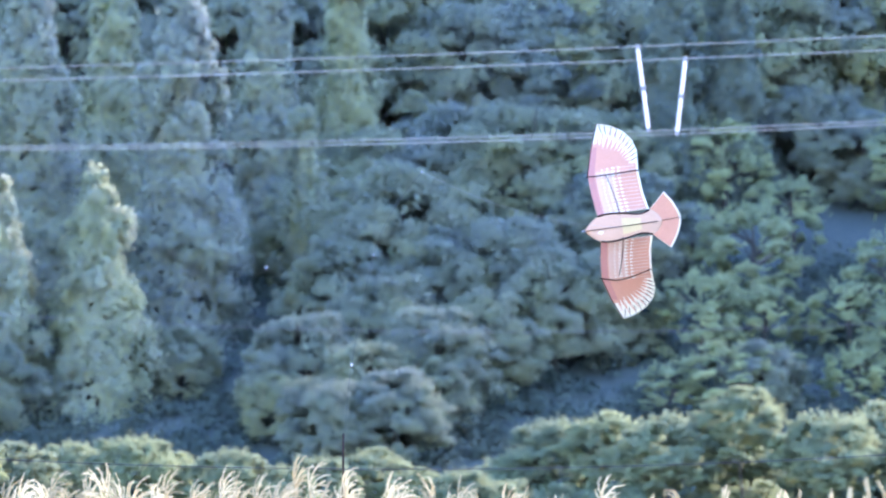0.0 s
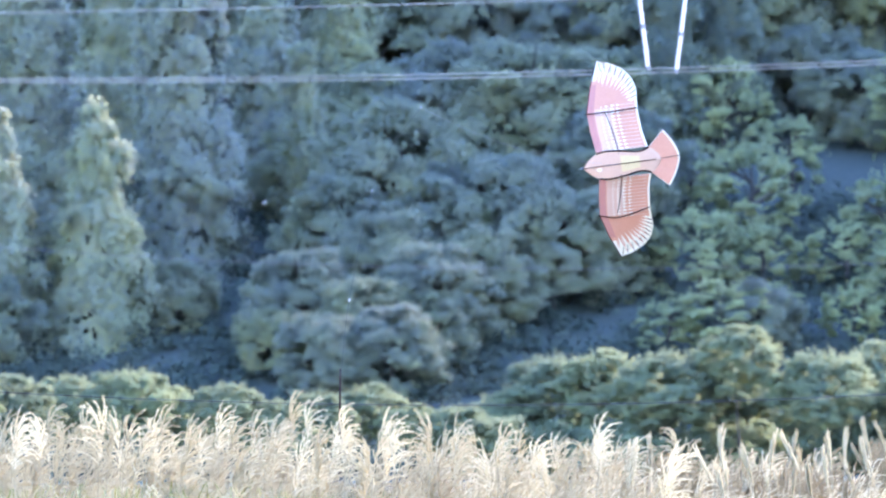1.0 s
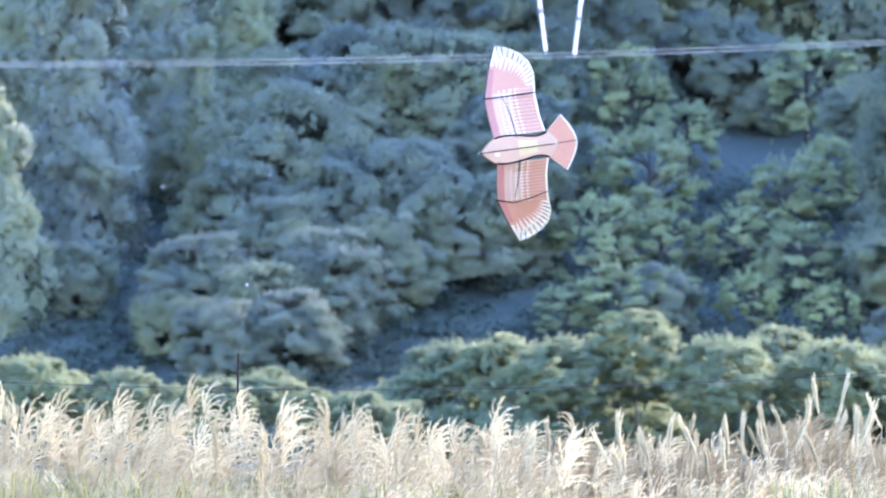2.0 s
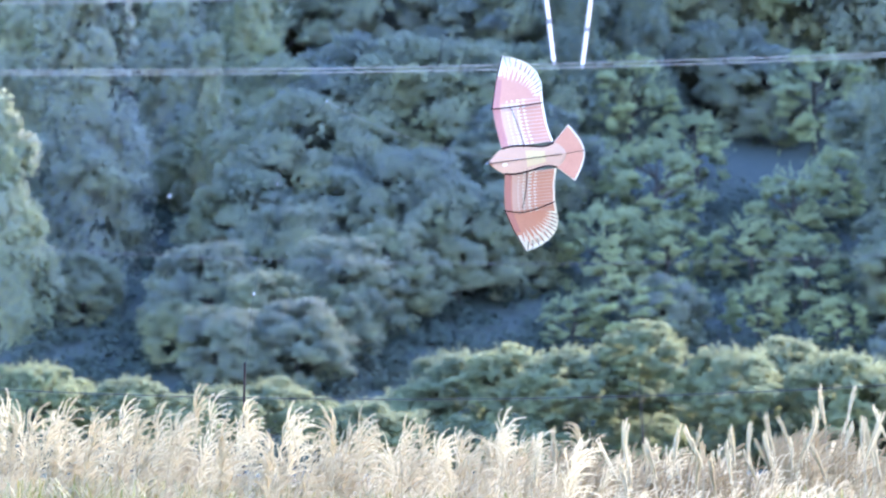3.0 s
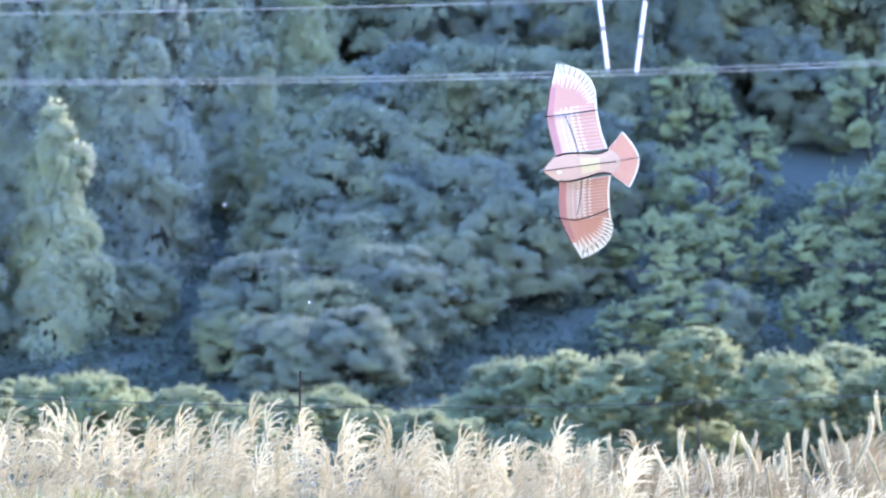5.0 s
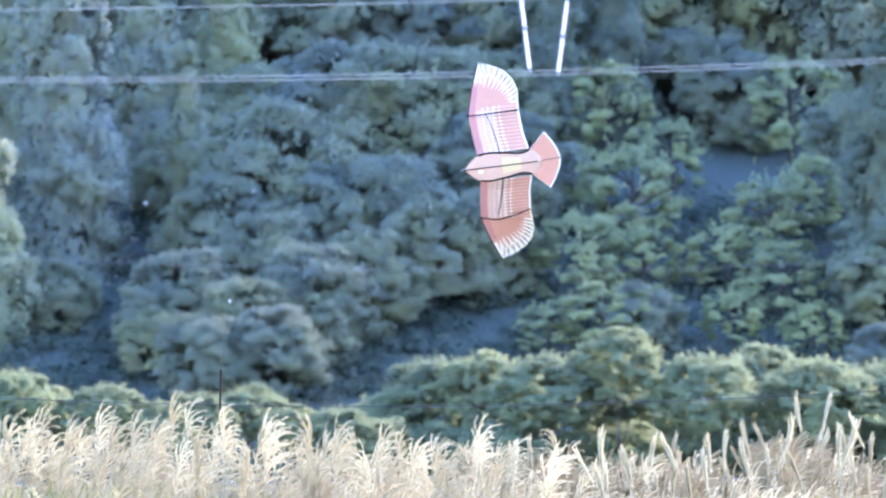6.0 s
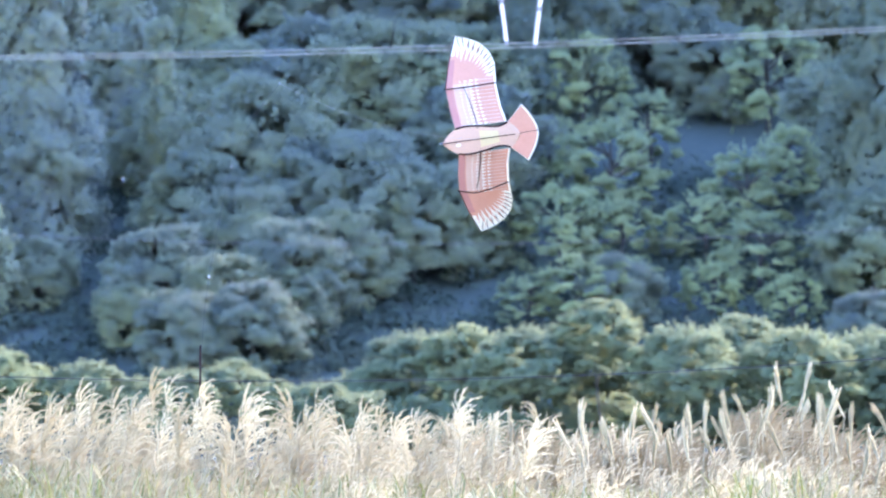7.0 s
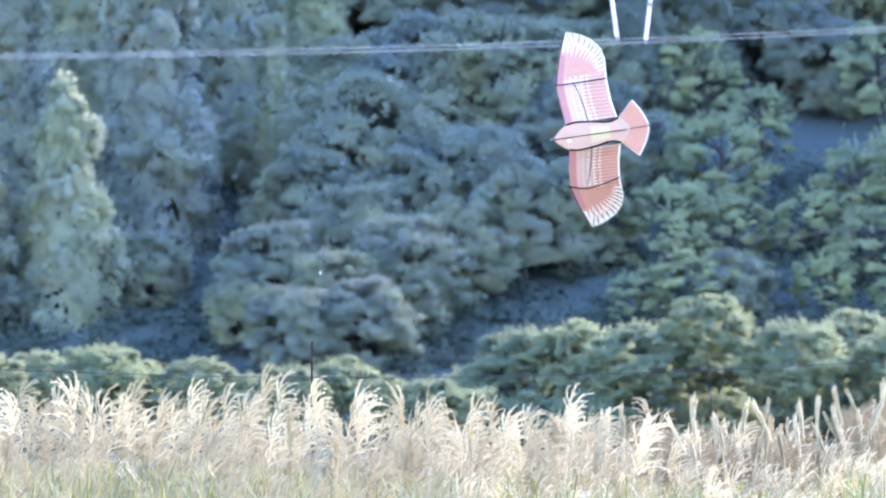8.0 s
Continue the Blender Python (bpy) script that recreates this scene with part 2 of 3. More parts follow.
def trunk_mesh(rng, top, radius, limbs, material, spread, lean=0.3):
    pieces = [tube([(0, 0, -0.4), (0.02 * lean, 0, top * 0.3), (lean * 0.3, 0.1 * lean, top * 0.65), (lean * 0.5, 0, top)],
                   [radius * 1.25, radius, radius * 0.75, radius * 0.2], 7)]
    for i in range(limbs):
        a, h = i * 2.4 + rng.uniform(-0.4, 0.4), top * rng.uniform(0.45, 0.85)
        d = np.array([math.cos(a), math.sin(a), 0.0])
        s = spread * rng.uniform(0.5, 0.95)
        p0 = np.array([lean * 0.3 * h / top, 0, h])
        pieces.append(tube([p0, p0 + d * s * 0.4 + (0, 0, s * 0.28), p0 + d * s * 0.75 + (0, 0, s * 0.42), p0 + d * s + (0, 0, s * 0.65)],
                           [radius * 0.5, radius * 0.36, radius * 0.2, radius * 0.05], 5))
    v, f = join(pieces)
    return mesh_of("trunk", v, f, material, True)


BROAD_MESH = [leaf_mesh("crown", *broad_crown(s, 56, 7, 120, 0.029, 0.75, 0.5, 110, 0.0, 0.28), LEAF_BROAD) for s in (11, 12, 13, 14)]
FAR_MESH = [leaf_mesh("crown", *broad_crown(s, 44, 6, 100, 0.042, 0.75, 0.5, 60, 0.0, 0.30), LEAF_BROAD) for s in (17, 18)]
OPEN_MESH = [leaf_mesh("crown", *broad_crown(s, 28, 6, 90, 0.032, 0.5, 0.6, 110, 0.45, 0.22), LEAF_BRIGHT) for s in (21, 22, 23)]
BUSH_MESH = [leaf_mesh("crown", *broad_crown(s, 46, 7, 110, 0.032, 0.6, 0.7, 420, 0.5, 0.25), LEAF_BUSH) for s in (31, 32, 33)]


def broad_tree(x, y, z, r, tall=1.0, meshes=BROAD_MESH, label="", name="broadleaf_tree", bark=BARK, group="woodland trees", seed=0, limbs=6):
    """A tree whose crown is centred at height z with half-width r and half-height r * tall."""
    rng = np.random.default_rng(seed)
    base = float(height(x, y))
    tree = tagged(new(name), label, "shrub" if "shrub" in name else "tree", group)
    tree.location = (x, y, base)
    top = max(z - base + r * tall * (-0.45 if "shrub" in name else 0.55), 0.6)
    attach("trunk", trunk_mesh(rng, top, 0.03 + (0.012 if "shrub" in name else 0.045) * r, limbs, bark, r * (0.6 if "shrub" in name else 0.9), rng.uniform(-0.5, 0.5)), tree)
    crown = attach("crown", meshes[seed % len(meshes)], tree)
    crown.location = (0, 0, z - base)
    crown.scale = (r, r, r * tall)
    crown.rotation_euler = (rng.uniform(-0.15, 0.15), rng.uniform(-0.15, 0.15), rng.uniform(0, 6.28))
    return tree


def cedar(x, y, top, foot, r, seed):
    rng0 = np.random.default_rng(seed)
    base = float(height(x, y))
    tall = top - foot
    P, N, rng = cedar_crown(seed, r, tall, int(2.7 * r * tall))
    core, cn = shell(rng, np.zeros(3), np.ones(3), 2600, -1)
    h = rng.uniform(0.02, 0.93, len(core))
    girth = (0.72 * r * (1 - h) ** 0.7)[:, None]
    ring = unit(core * np.array([1, 1, 0]))
    inner = np.concatenate([ring[:, :2] * girth, h[:, None] * tall], 1)
    v, f, soft = merged([leaves(rng, P, N, 0.14, 0.3, 0.5), leaves(rng, inner, ring + np.array([0, 0, 0.2]), 0.34)])
    if x < 5:
        tree = tagged(new("cedar_tree"), "tall green cedar with drooping billowy boughs on the hillside", "tree", "woodland trees")
    else:
        # the same cedar; only its needle colour is the darker copy
        tree = tagged(new("east_cedar_tree"), "tall cedar with close boughs on the hillside, coloured darker", "tree", "woodland trees")
    tree.location = (x, y, base)
    attach("trunk", trunk_mesh(rng0, top - base - 0.3, 0.32, 0, BARK, r, 0.0), tree)
    crown = attach("crown", leaf_mesh("crown", v, f, soft, LEAF_CEDAR if x < 5 else LEAF_CEDAR_DARK), tree)
    crown.location = (0, 0, foot - base)
    return tree


# x, y, crown's top, crown's foot, half-width
CEDARS = (
    (-21.4, 243.0, 17.0, 4.3, 3.5), (-17.9, 253.0, 27.5, 4.1, 4.2), (-26.2, 242.0, 16.7, 4.3, 3.2), (-25.8, 256.0, 28.7, 5.8, 3.7), 
    (-12.1, 258.0, 21.4, 5.3, 1.8), (-14.5, 268.0, 29.6, 9.6, 3.0), (-10.4, 272.0, 30.3, 12.1, 2.9), (-22.5, 268.0, 30.8, 12.0, 3.0), 
    (23.8, 246.0, 26.8, 9.0, 3.8), (6.9, 272.0, 30.0, 14.2, 2.9), (10.3, 274.0, 29.6, 14.3, 2.9), 
    (27.8, 250.0, 26.7, 6.9, 3.6), (-29.6, 245.0, 24.8, 4.3, 3.6), 
    (-7.0, 282.0, 33.2, 15.6, 3.1), (-0.8, 282.0, 33.2, 15.6, 3.5), (3.0, 280.0, 32.1, 15.5, 3.1),)
# x, y, crown's middle height, half-width
BROADS_MIDDLE = (
    (-7.0, 254.5, 13.6, 5.0), (-0.8, 265.8, 17.5, 5.0), (-5.0, 281.9, 23.3, 5.3), (2.3, 281.7, 23.0, 4.8),
    (-11.4, 241.5, 7.6, 3.0), (-8.2, 238.7, 6.5, 2.7), (-5.1, 241.1, 7.6, 3.1), (0.6, 247.6, 10.3, 3.6),
    (4.0, 260.0, 14.7, 3.8), (-2.2, 251.0, 11.8, 4.1), (-9.5, 277.9, 21.4, 4.5), (-11.6, 298.0, 28.8, 5.1),
    (-7.0, 300.6, 30.1, 5.6), (-0.9, 295.7, 28.3, 5.6), (4.4, 299.9, 29.6, 5.4), (-11.1, 264.1, 15.8, 3.2),
    (-4.7, 267.2, 17.7, 4.6), (3.4, 270.6, 18.5, 4.0), (-9.7, 250.1, 10.9, 3.3), (-4.7, 248.9, 10.6, 3.5),
    (3.1, 249.7, 10.6, 3.1), (-8.3, 267.6, 17.5, 3.9), (0.1, 279.0, 21.8, 4.6),)
BROADS_FOOT = (
    (-9.9, 235.1, 5.0, 2.4), (-6.8, 235.3, 5.1, 2.5), 
    (-12.4, 238.1, 5.7, 1.9), (10.3, 240.8, 6.8, 2.2), (-5.1, 239.0, 6.2, 2.2), (-7.6, 245.1, 9.1, 3.2), (-2.7, 243.9, 8.5, 3.0))
BROADS_EAST = (
    (14.9, 277.1, 20.5, 3.4), (17.5, 274.5, 19.4, 3.1), (20.8, 285.3, 23.5, 3.7),
    (8.3, 284.3, 23.5, 4.2), (14.2, 288.2, 24.7, 4.0), (22.9, 243.5, 8.5, 3.2), (24.0, 264.7, 16.4, 3.9),
    (26.9, 283.3, 23.4, 4.6), (11.8, 299.7, 29.3, 4.9), (16.8, 299.7, 29.3, 4.9), (21.8, 299.7, 29.3, 4.9),
    (7.4, 274.0, 19.3, 3.4), (24.1, 253.6, 12.1, 3.3), (21.9, 236.1, 5.1, 2.1), (18.7, 288.0, 24.4, 3.5),)
BROADS_WEST = (
    (-18.5, 302.0, 29.8, 4.4), (-15.0, 300.7, 29.4, 4.4), (-30.6, 302.0, 29.8, 4.4), (-13.2, 260.3, 13.9, 2.3),
    (-14.0, 279.7, 21.3, 3.2), (-17.4, 244.4, 8.0, 2.0), (-26.2, 239.9, 6.8, 2.5),)
OPENS = (
    (9.9, 271.5, 18.5, 2.7, 1.2), (10.8, 257.2, 13.6, 2.9, 1.1), (7.8, 262.6, 14.8, 2.0, 1.1), (7.9, 248.7, 10.1, 2.4, 1.1),
    (8.7, 240.4, 7.2, 2.4, 0.8), (11.0, 249.6, 10.2, 2.0, 1.0), (13.3, 266.4, 16.1, 2.0, 1.1), (20.0, 286.6, 24.2, 3.1, 1.2),
    (17.5, 276.7, 20.0, 2.3, 1.0), (19.9, 271.9, 18.7, 2.9, 1.2), (17.5, 254.5, 12.3, 2.5, 1.1), (15.2, 250.3, 10.5, 2.2, 0.9),
    (19.9, 259.6, 13.7, 2.0, 1.2), (17.5, 245.6, 9.0, 2.3, 1.0), (15.0, 242.4, 7.3, 1.7, 1.0), (11.2, 242.7, 7.3, 1.6, 1.0),
    (6.1, 240.9, 6.7, 1.7, 0.9), (18.7, 241.1, 6.7, 1.6, 1.0),)
BUSHES = (
    (-23.7, 201.5, 3.2, 2.1), (-21.3, 204.8, 2.4, 1.9), (-19.4, 208.9, 2.6, 1.8), (-16.5, 204.2, 2.7, 1.9), 
    (-14.7, 205.9, 2.2, 1.6), (-12.3, 200.2, 2.3, 1.7), (-9.1, 206.7, 2.1, 1.6), (-7.1, 209.2, 2.2, 1.8), 
    (-1.3, 208.3, 1.8, 2.0), (0.6, 208.9, 3.0, 2.3), (2.9, 206.6, 3.1, 2.3), (5.1, 202.5, 3.2, 2.2), 
    (7.1, 207.7, 3.4, 2.0), (8.0, 202.1, 4.5, 1.8), (9.4, 208.3, 2.0, 2.3), (11.3, 200.6, 3.2, 2.2), 
    (14.1, 208.3, 3.4, 2.4), (15.9, 201.6, 2.9, 2.4), (18.6, 203.8, 2.7, 2.5), (21.2, 203.2, 2.7, 2.7), 
    (24.4, 206.9, 2.7, 2.8), (-3.2, 201.8, 1.6, 1.5), (-5.1, 204.0, 1.8, 1.3), (-10.4, 200.1, 1.8, 1.5),)
LOW_BUSHES = (
    (-1.9, 202.6, 0.8, 1.9), (0.6, 204.2, 0.5, 2.0), (3.1, 201.1, 0.7, 1.9), (5.8, 206.3, 0.3, 2.0), 
    (8.3, 203.8, 0.6, 2.0), (11.0, 207.3, 0.7, 2.0), (13.6, 206.5, 0.4, 2.0), (16.0, 204.3, 0.6, 2.0), 
    (18.9, 208.7, 0.3, 2.0), (21.3, 206.3, 0.5, 2.0), (24.1, 208.1, 0.7, 2.0), (19.4, 203.4, 0.9, 2.0), 
    (22.4, 205.4, 0.8, 2.0), (24.7, 202.0, 0.9, 2.2), (18.2, 210.0, 0.1, 1.5), (19.8, 202.4, 0.1, 1.5), 
    (22.1, 202.6, 0.2, 1.5), (24.1, 200.7, 0.1, 1.5),)
for i, (x, y, top, foot, r) in enumerate(CEDARS):
    cedar(x, y, top, foot, r, 100 + i)
for i, (x, y, z, r) in enumerate(BROADS_MIDDLE + BROADS_EAST + BROADS_WEST + BROADS_FOOT):
    broad_tree(x, y, z, r, 0.95, label="dark green broadleaf tree with a dense rounded crown", seed=200 + i)
for i, (x, y, z, r, tall) in enumerate(OPENS):
    broad_tree(x, y, z, r, tall, OPEN_MESH, "light green broadleaf tree with loose leaf sprays and pale limbs",
               bark=BARK, seed=300 + i, limbs=9)
pale_tree = [o for o in scene.objects if o.name.startswith("broadleaf_tree") and o["label"].startswith("light green")][1]
here = np.array(pale_tree.location)
LIMB = ((10.94, 255.0, 13.33), (11.39, 255.0, 13.61), (11.79, 255.0, 13.90), (12.30, 255.0, 14.56), (12.54, 255.0, 13.67))
fork = [tube(np.array(LIMB[:4]) - here, [0.04, 0.035, 0.03, 0.012], 6), tube(np.array([LIMB[2], LIMB[4]]) - here, [0.025, 0.01], 6),
        tube(np.array([(here[0], here[1], LIMB[0][2] - 1.2), LIMB[0]]) - here, [0.05, 0.04], 6)]
attach("bare_limb", mesh_of("bare_limb", *join(fork), PALE_BARK, True), pale_tree, "pale bare forked limb")
for i, (x, y, z, r) in enumerate(BUSHES + LOW_BUSHES):
    broad_tree(x, y, z, r, 0.85, BUSH_MESH, "bright green leafy shrub at the foot of the wood", "leafy_shrub",
               group="shrubs at the wood's edge", seed=400 + i, limbs=4)
rng = np.random.default_rng(5)
for i in range(51):   # the wood goes on up the hill
    x, y = -34 + (i % 17) * 4.2 + rng.uniform(-1, 1), 281 + (i // 17) * 10 + rng.uniform(-3, 3)
    broad_tree(x, y, float(height(x, y)) + rng.uniform(4, 6), rng.uniform(3.6, 4.8), 1.3, FAR_MESH,
               label="dark green broadleaf tree high on the hillside", seed=500 + i)


def undergrowth(count, seed):
    """Ferns and saplings in low mounds all over the hillside; their dark colour stands in for shade."""
    rng = np.random.default_rng(seed)
    clumps = []
    for x, y in zip(rng.uniform(-32, 32, count), rng.uniform(214, 264, count)):
        w = rng.uniform(0.4, 1.4)
        c, q = np.array([x, y, float(height(x, y)) + 0.2 * w]), np.array([w, w, w * rng.uniform(0.5, 1.0)])
        p, n = shell(rng, c, q, 90, -0.1, (0.2, 1.3))
        clumps.append(leaves(rng, p, n * 0.4 + np.array([0, -0.2, 0.7]), 0.14, 0.0, 0.6))
    return tagged(new("undergrowth", leaf_mesh("undergrowth", *merged(clumps), FERN_SHADE)), "undergrowth covering the forest floor, coloured dark as shade", "undergrowth", kind="stuff")


undergrowth(2400, 77)


# ---- power line: two circuits seen edge on, tied by insulating spacers ----
def wire(name, y, a, b, c, radius, material, label, x0=-150, x1=120, cat="power line", group="power lines"):
    """A hanging wire across the view at depth y: height a + b x + c x x."""
    x = np.linspace(x0, x1, 136)
    v, f = tube(np.stack([x, np.full_like(x, y), a + b * x + c * x * x], 1), radius, 6)
    return tagged(new(name, mesh_of(name, v, f, material, True)), label, cat, group)


def level(w, x):
    return w[1] + w[2] * x + w[3] * x * x


# depth, and height as a + b x + c x x
UPPER_A = (80.64, 9.2619, 0.030735, 0.0007419)
UPPER_B = (78.96, 8.9072, 0.028437, 0.0006810)
LOWER_A = (80.64, 7.9107, 0.025917, 0.0014388)
LOWER_B = (78.96, 7.7298, 0.025779, 0.0016817)
THIN_WIRE = (170, 7.3897, -0.003703, 0.0019633)
CABLE = (60, 2.5498, 0.010779, 0.0051142)
SPACER_X = (1.558, 1.727, 2.275, 2.132)
for w in (UPPER_A, UPPER_B, LOWER_A, LOWER_B):
    wire("overhead_wire", w[0], w[1], w[2], w[3], 0.0066, WIRE, "pale aluminium overhead power conductor", -62, 50)
wire("telephone_wire", THIN_WIRE[0], THIN_WIRE[1], THIN_WIRE[2], THIN_WIRE[3], 0.0065, STEEL, "thin grey overhead wire before the trees", -60, 60)
wire("black_cable", CABLE[0], CABLE[1], CABLE[2], CABLE[3], 0.0065, BLACK_WIRE, "thin black cable strung low behind the grass", -20, 20, "cable", "cables")


def spacer(top, foot):
    """A rod insulator in two ribbed halves with a dark joint, clamped to a wire at each end."""
    top, foot = Vector(top), Vector(foot)
    thing = tagged(new("insulator_rod"), "white ribbed insulating spacer clamped between power conductors", "insulator", "line spacers")
    thing.matrix_world = Matrix.Translation(foot) @ (top - foot).to_track_quat("Z", "Y").to_matrix().to_4x4()
    n = (top - foot).length
    for z0, z1 in ((0.042, n * 0.47), (n * 0.53, n - 0.042)):
        count = 26
        zs = np.linspace(z0, z1, count * 2)
        rs = np.where(np.arange(count * 2) % 2, 0.037, 0.025)
        v, f = tube(np.stack([zs * 0, zs * 0, zs], 1), rs, 10)
        attach("ribbed_half", mesh_of("ribbed_half", v, f, PORCELAIN), thing)
    for name, z, r, h in (("joint", n * 0.5, 0.0315, n * 0.035), ("clamp", 0.013, 0.03, 0.038), ("clamp", n - 0.013, 0.03, 0.038)):
        v, f = tube([(0, 0, z - h), (0, 0, z - h * 0.6), (0, 0, z), (0, 0, z + h * 0.6), (0, 0, z + h)], [r * 0.6, r, r * 0.8, r, r * 0.6], 10)
        attach(name, mesh_of(name, v, f, STEEL, True), thing, "dark steel fitting")
    for z in (n * 0.49, n * 0.515):
        v, f = tube([(0, 0, z - 0.008), (0, 0, z + 0.008)], [0.050, 0.050], 12)
        attach("ring", mesh_of("ring", v, f, STEEL, True), thing, "dark steel fitting")
    return thing


spacer((SPACER_X[0], UPPER_A[0], level(UPPER_A, SPACER_X[0])), (SPACER_X[1], LOWER_A[0], level(LOWER_A, SPACER_X[1])))
spacer((SPACER_X[2], UPPER_B[0], level(UPPER_B, SPACER_X[2])), (SPACER_X[3], LOWER_B[0], level(LOWER_B, SPACER_X[3])))


# ---- kite on its bending pole ----
def spline(points, steps):
    P = [np.array(p, dtype=float) for p in points]
    P = [2 * P[0] - P[1]] + P + [2 * P[-1] - P[-2]]
    out = []
    for i in range(1, len(P) - 2):
        for t in np.linspace(0, 1, steps, endpoint=False):
            a, b, c, d = P[i - 1:i + 3]
            out.append(0.5 * (2 * b + (c - a) * t + (2 * a - 5 * b + 4 * c - d) * t * t + (3 * b - a - 3 * c + d) * t ** 3))
    return np.array(out + [P[-2]])


POLE = ((-1.625, 41.0, 0.000), (-1.615, 41.0, 2.550), (-1.602, 41.0, 2.779), (-1.542, 41.0, 3.347), (-1.359, 41.0, 4.236), (-1.191, 41.0, 4.613), (-0.964, 41.0, 4.912))
curve = spline(POLE, 10)
kite_pole = tagged(new("kite_pole"), "slender telescopic pole bent over by the wind in the grass", "pole")
kite_pole.location = POLE[0]
curve0 = curve - np.array(POLE[0])
cut = 15
for name, a, b, r0_, r1_, mat in (("lower_section", 0, cut + 1, 0.013, 0.0075, ROD), ("upper_section", cut, len(curve0), 0.0014, 0.0009, GLASSFIBRE)):
    pts = curve0[a:b]
    v, f = tube(pts, np.linspace(r0_, r1_, len(pts)), 8)
    attach(name, mesh_of(name, v, f, mat, True), kite_pole)
for k, mat, r in ((30, PORCELAIN, 0.006), (40, LINE, 0.005), (60, LINE, 0.005)):
    c = curve0[k]
    v, f = tube([c - (0, 0, 0.012), c - (0, 0, 0.006), c + (0, 0, 0.006), c + (0, 0, 0.012)], [r * 0.5, r, r, r * 0.5], 8)
    attach("ferrule", mesh_of("ferrule", v, f, mat, True), kite_pole, "pale shiny ferrule")

PX = 1 / 218.6                     # kite drawn in units of 4.6 mm
LEAD = ((24, 25.7), (60, 21.0), (97, 18.8), (145, 31), (194, 48))
TRAIL = ((24, 118), (55, 111.6), (94, 109), (134, 111.5), (156, 106), (175, 91), (188, 70), (194, 50))
BODY = ((0, 0), (5, 6.5), (14, 15), (26, 22.5), (44, 25), (71, 22.5), (95, 18), (108, 18.5), (119, 22.5))
FOLD_1, FOLD_2 = radians(22), radians(28)


def along(table, s):
    return float(np.interp(s, [p[0] for p in table], [p[1] for p in table]))


def wing_point(side, s, u, lift=0.0):
    """A place on the folded wing: s along the span from the middle, u from the nose to the tail."""
    i, o = min(max(s - 24, 0), 73), max(s - 97, 0)
    v = min(s, 24) + i * math.cos(FOLD_1) + o * math.cos(FOLD_2)
    w = -i * math.sin(FOLD_1) - o * math.sin(FOLD_2)
    chord = along(TRAIL, s) - along(LEAD, s)
    belly = -5.0 * math.sin(math.pi * min(max((u - along(LEAD, s)) / max(chord, 1), 0), 1)) * min(i / 20, 1)
    return Vector((u, side * v, w + belly + lift)) * PX


def sheet(grid, thick=0.0016):
    """A thin cloth panel from a grid of points, with two faces and closed rims."""
    bm = bmesh.new()
    rows = [[bm.verts.new(p) for p in row] for row in grid]
    for a, b in zip(rows, rows[1:]):
        for i in range(len(a) - 1):
            q = [a[i], a[i + 1], b[i + 1], b[i]]
            if len({tuple(round(c, 6) for c in x.co) for x in q}) == 4:
                bm.faces.new(q)
    bmesh.ops.recalc_face_normals(bm, faces=bm.faces)
    bmesh.ops.solidify(bm, geom=bm.faces[:], thickness=thick)
    return bm


def rod(name, points, radius, material, parent, label=""):
    v, f = tube(points, radius, 6)
    return attach(name, mesh_of(name, v, f, material, True), parent, label)


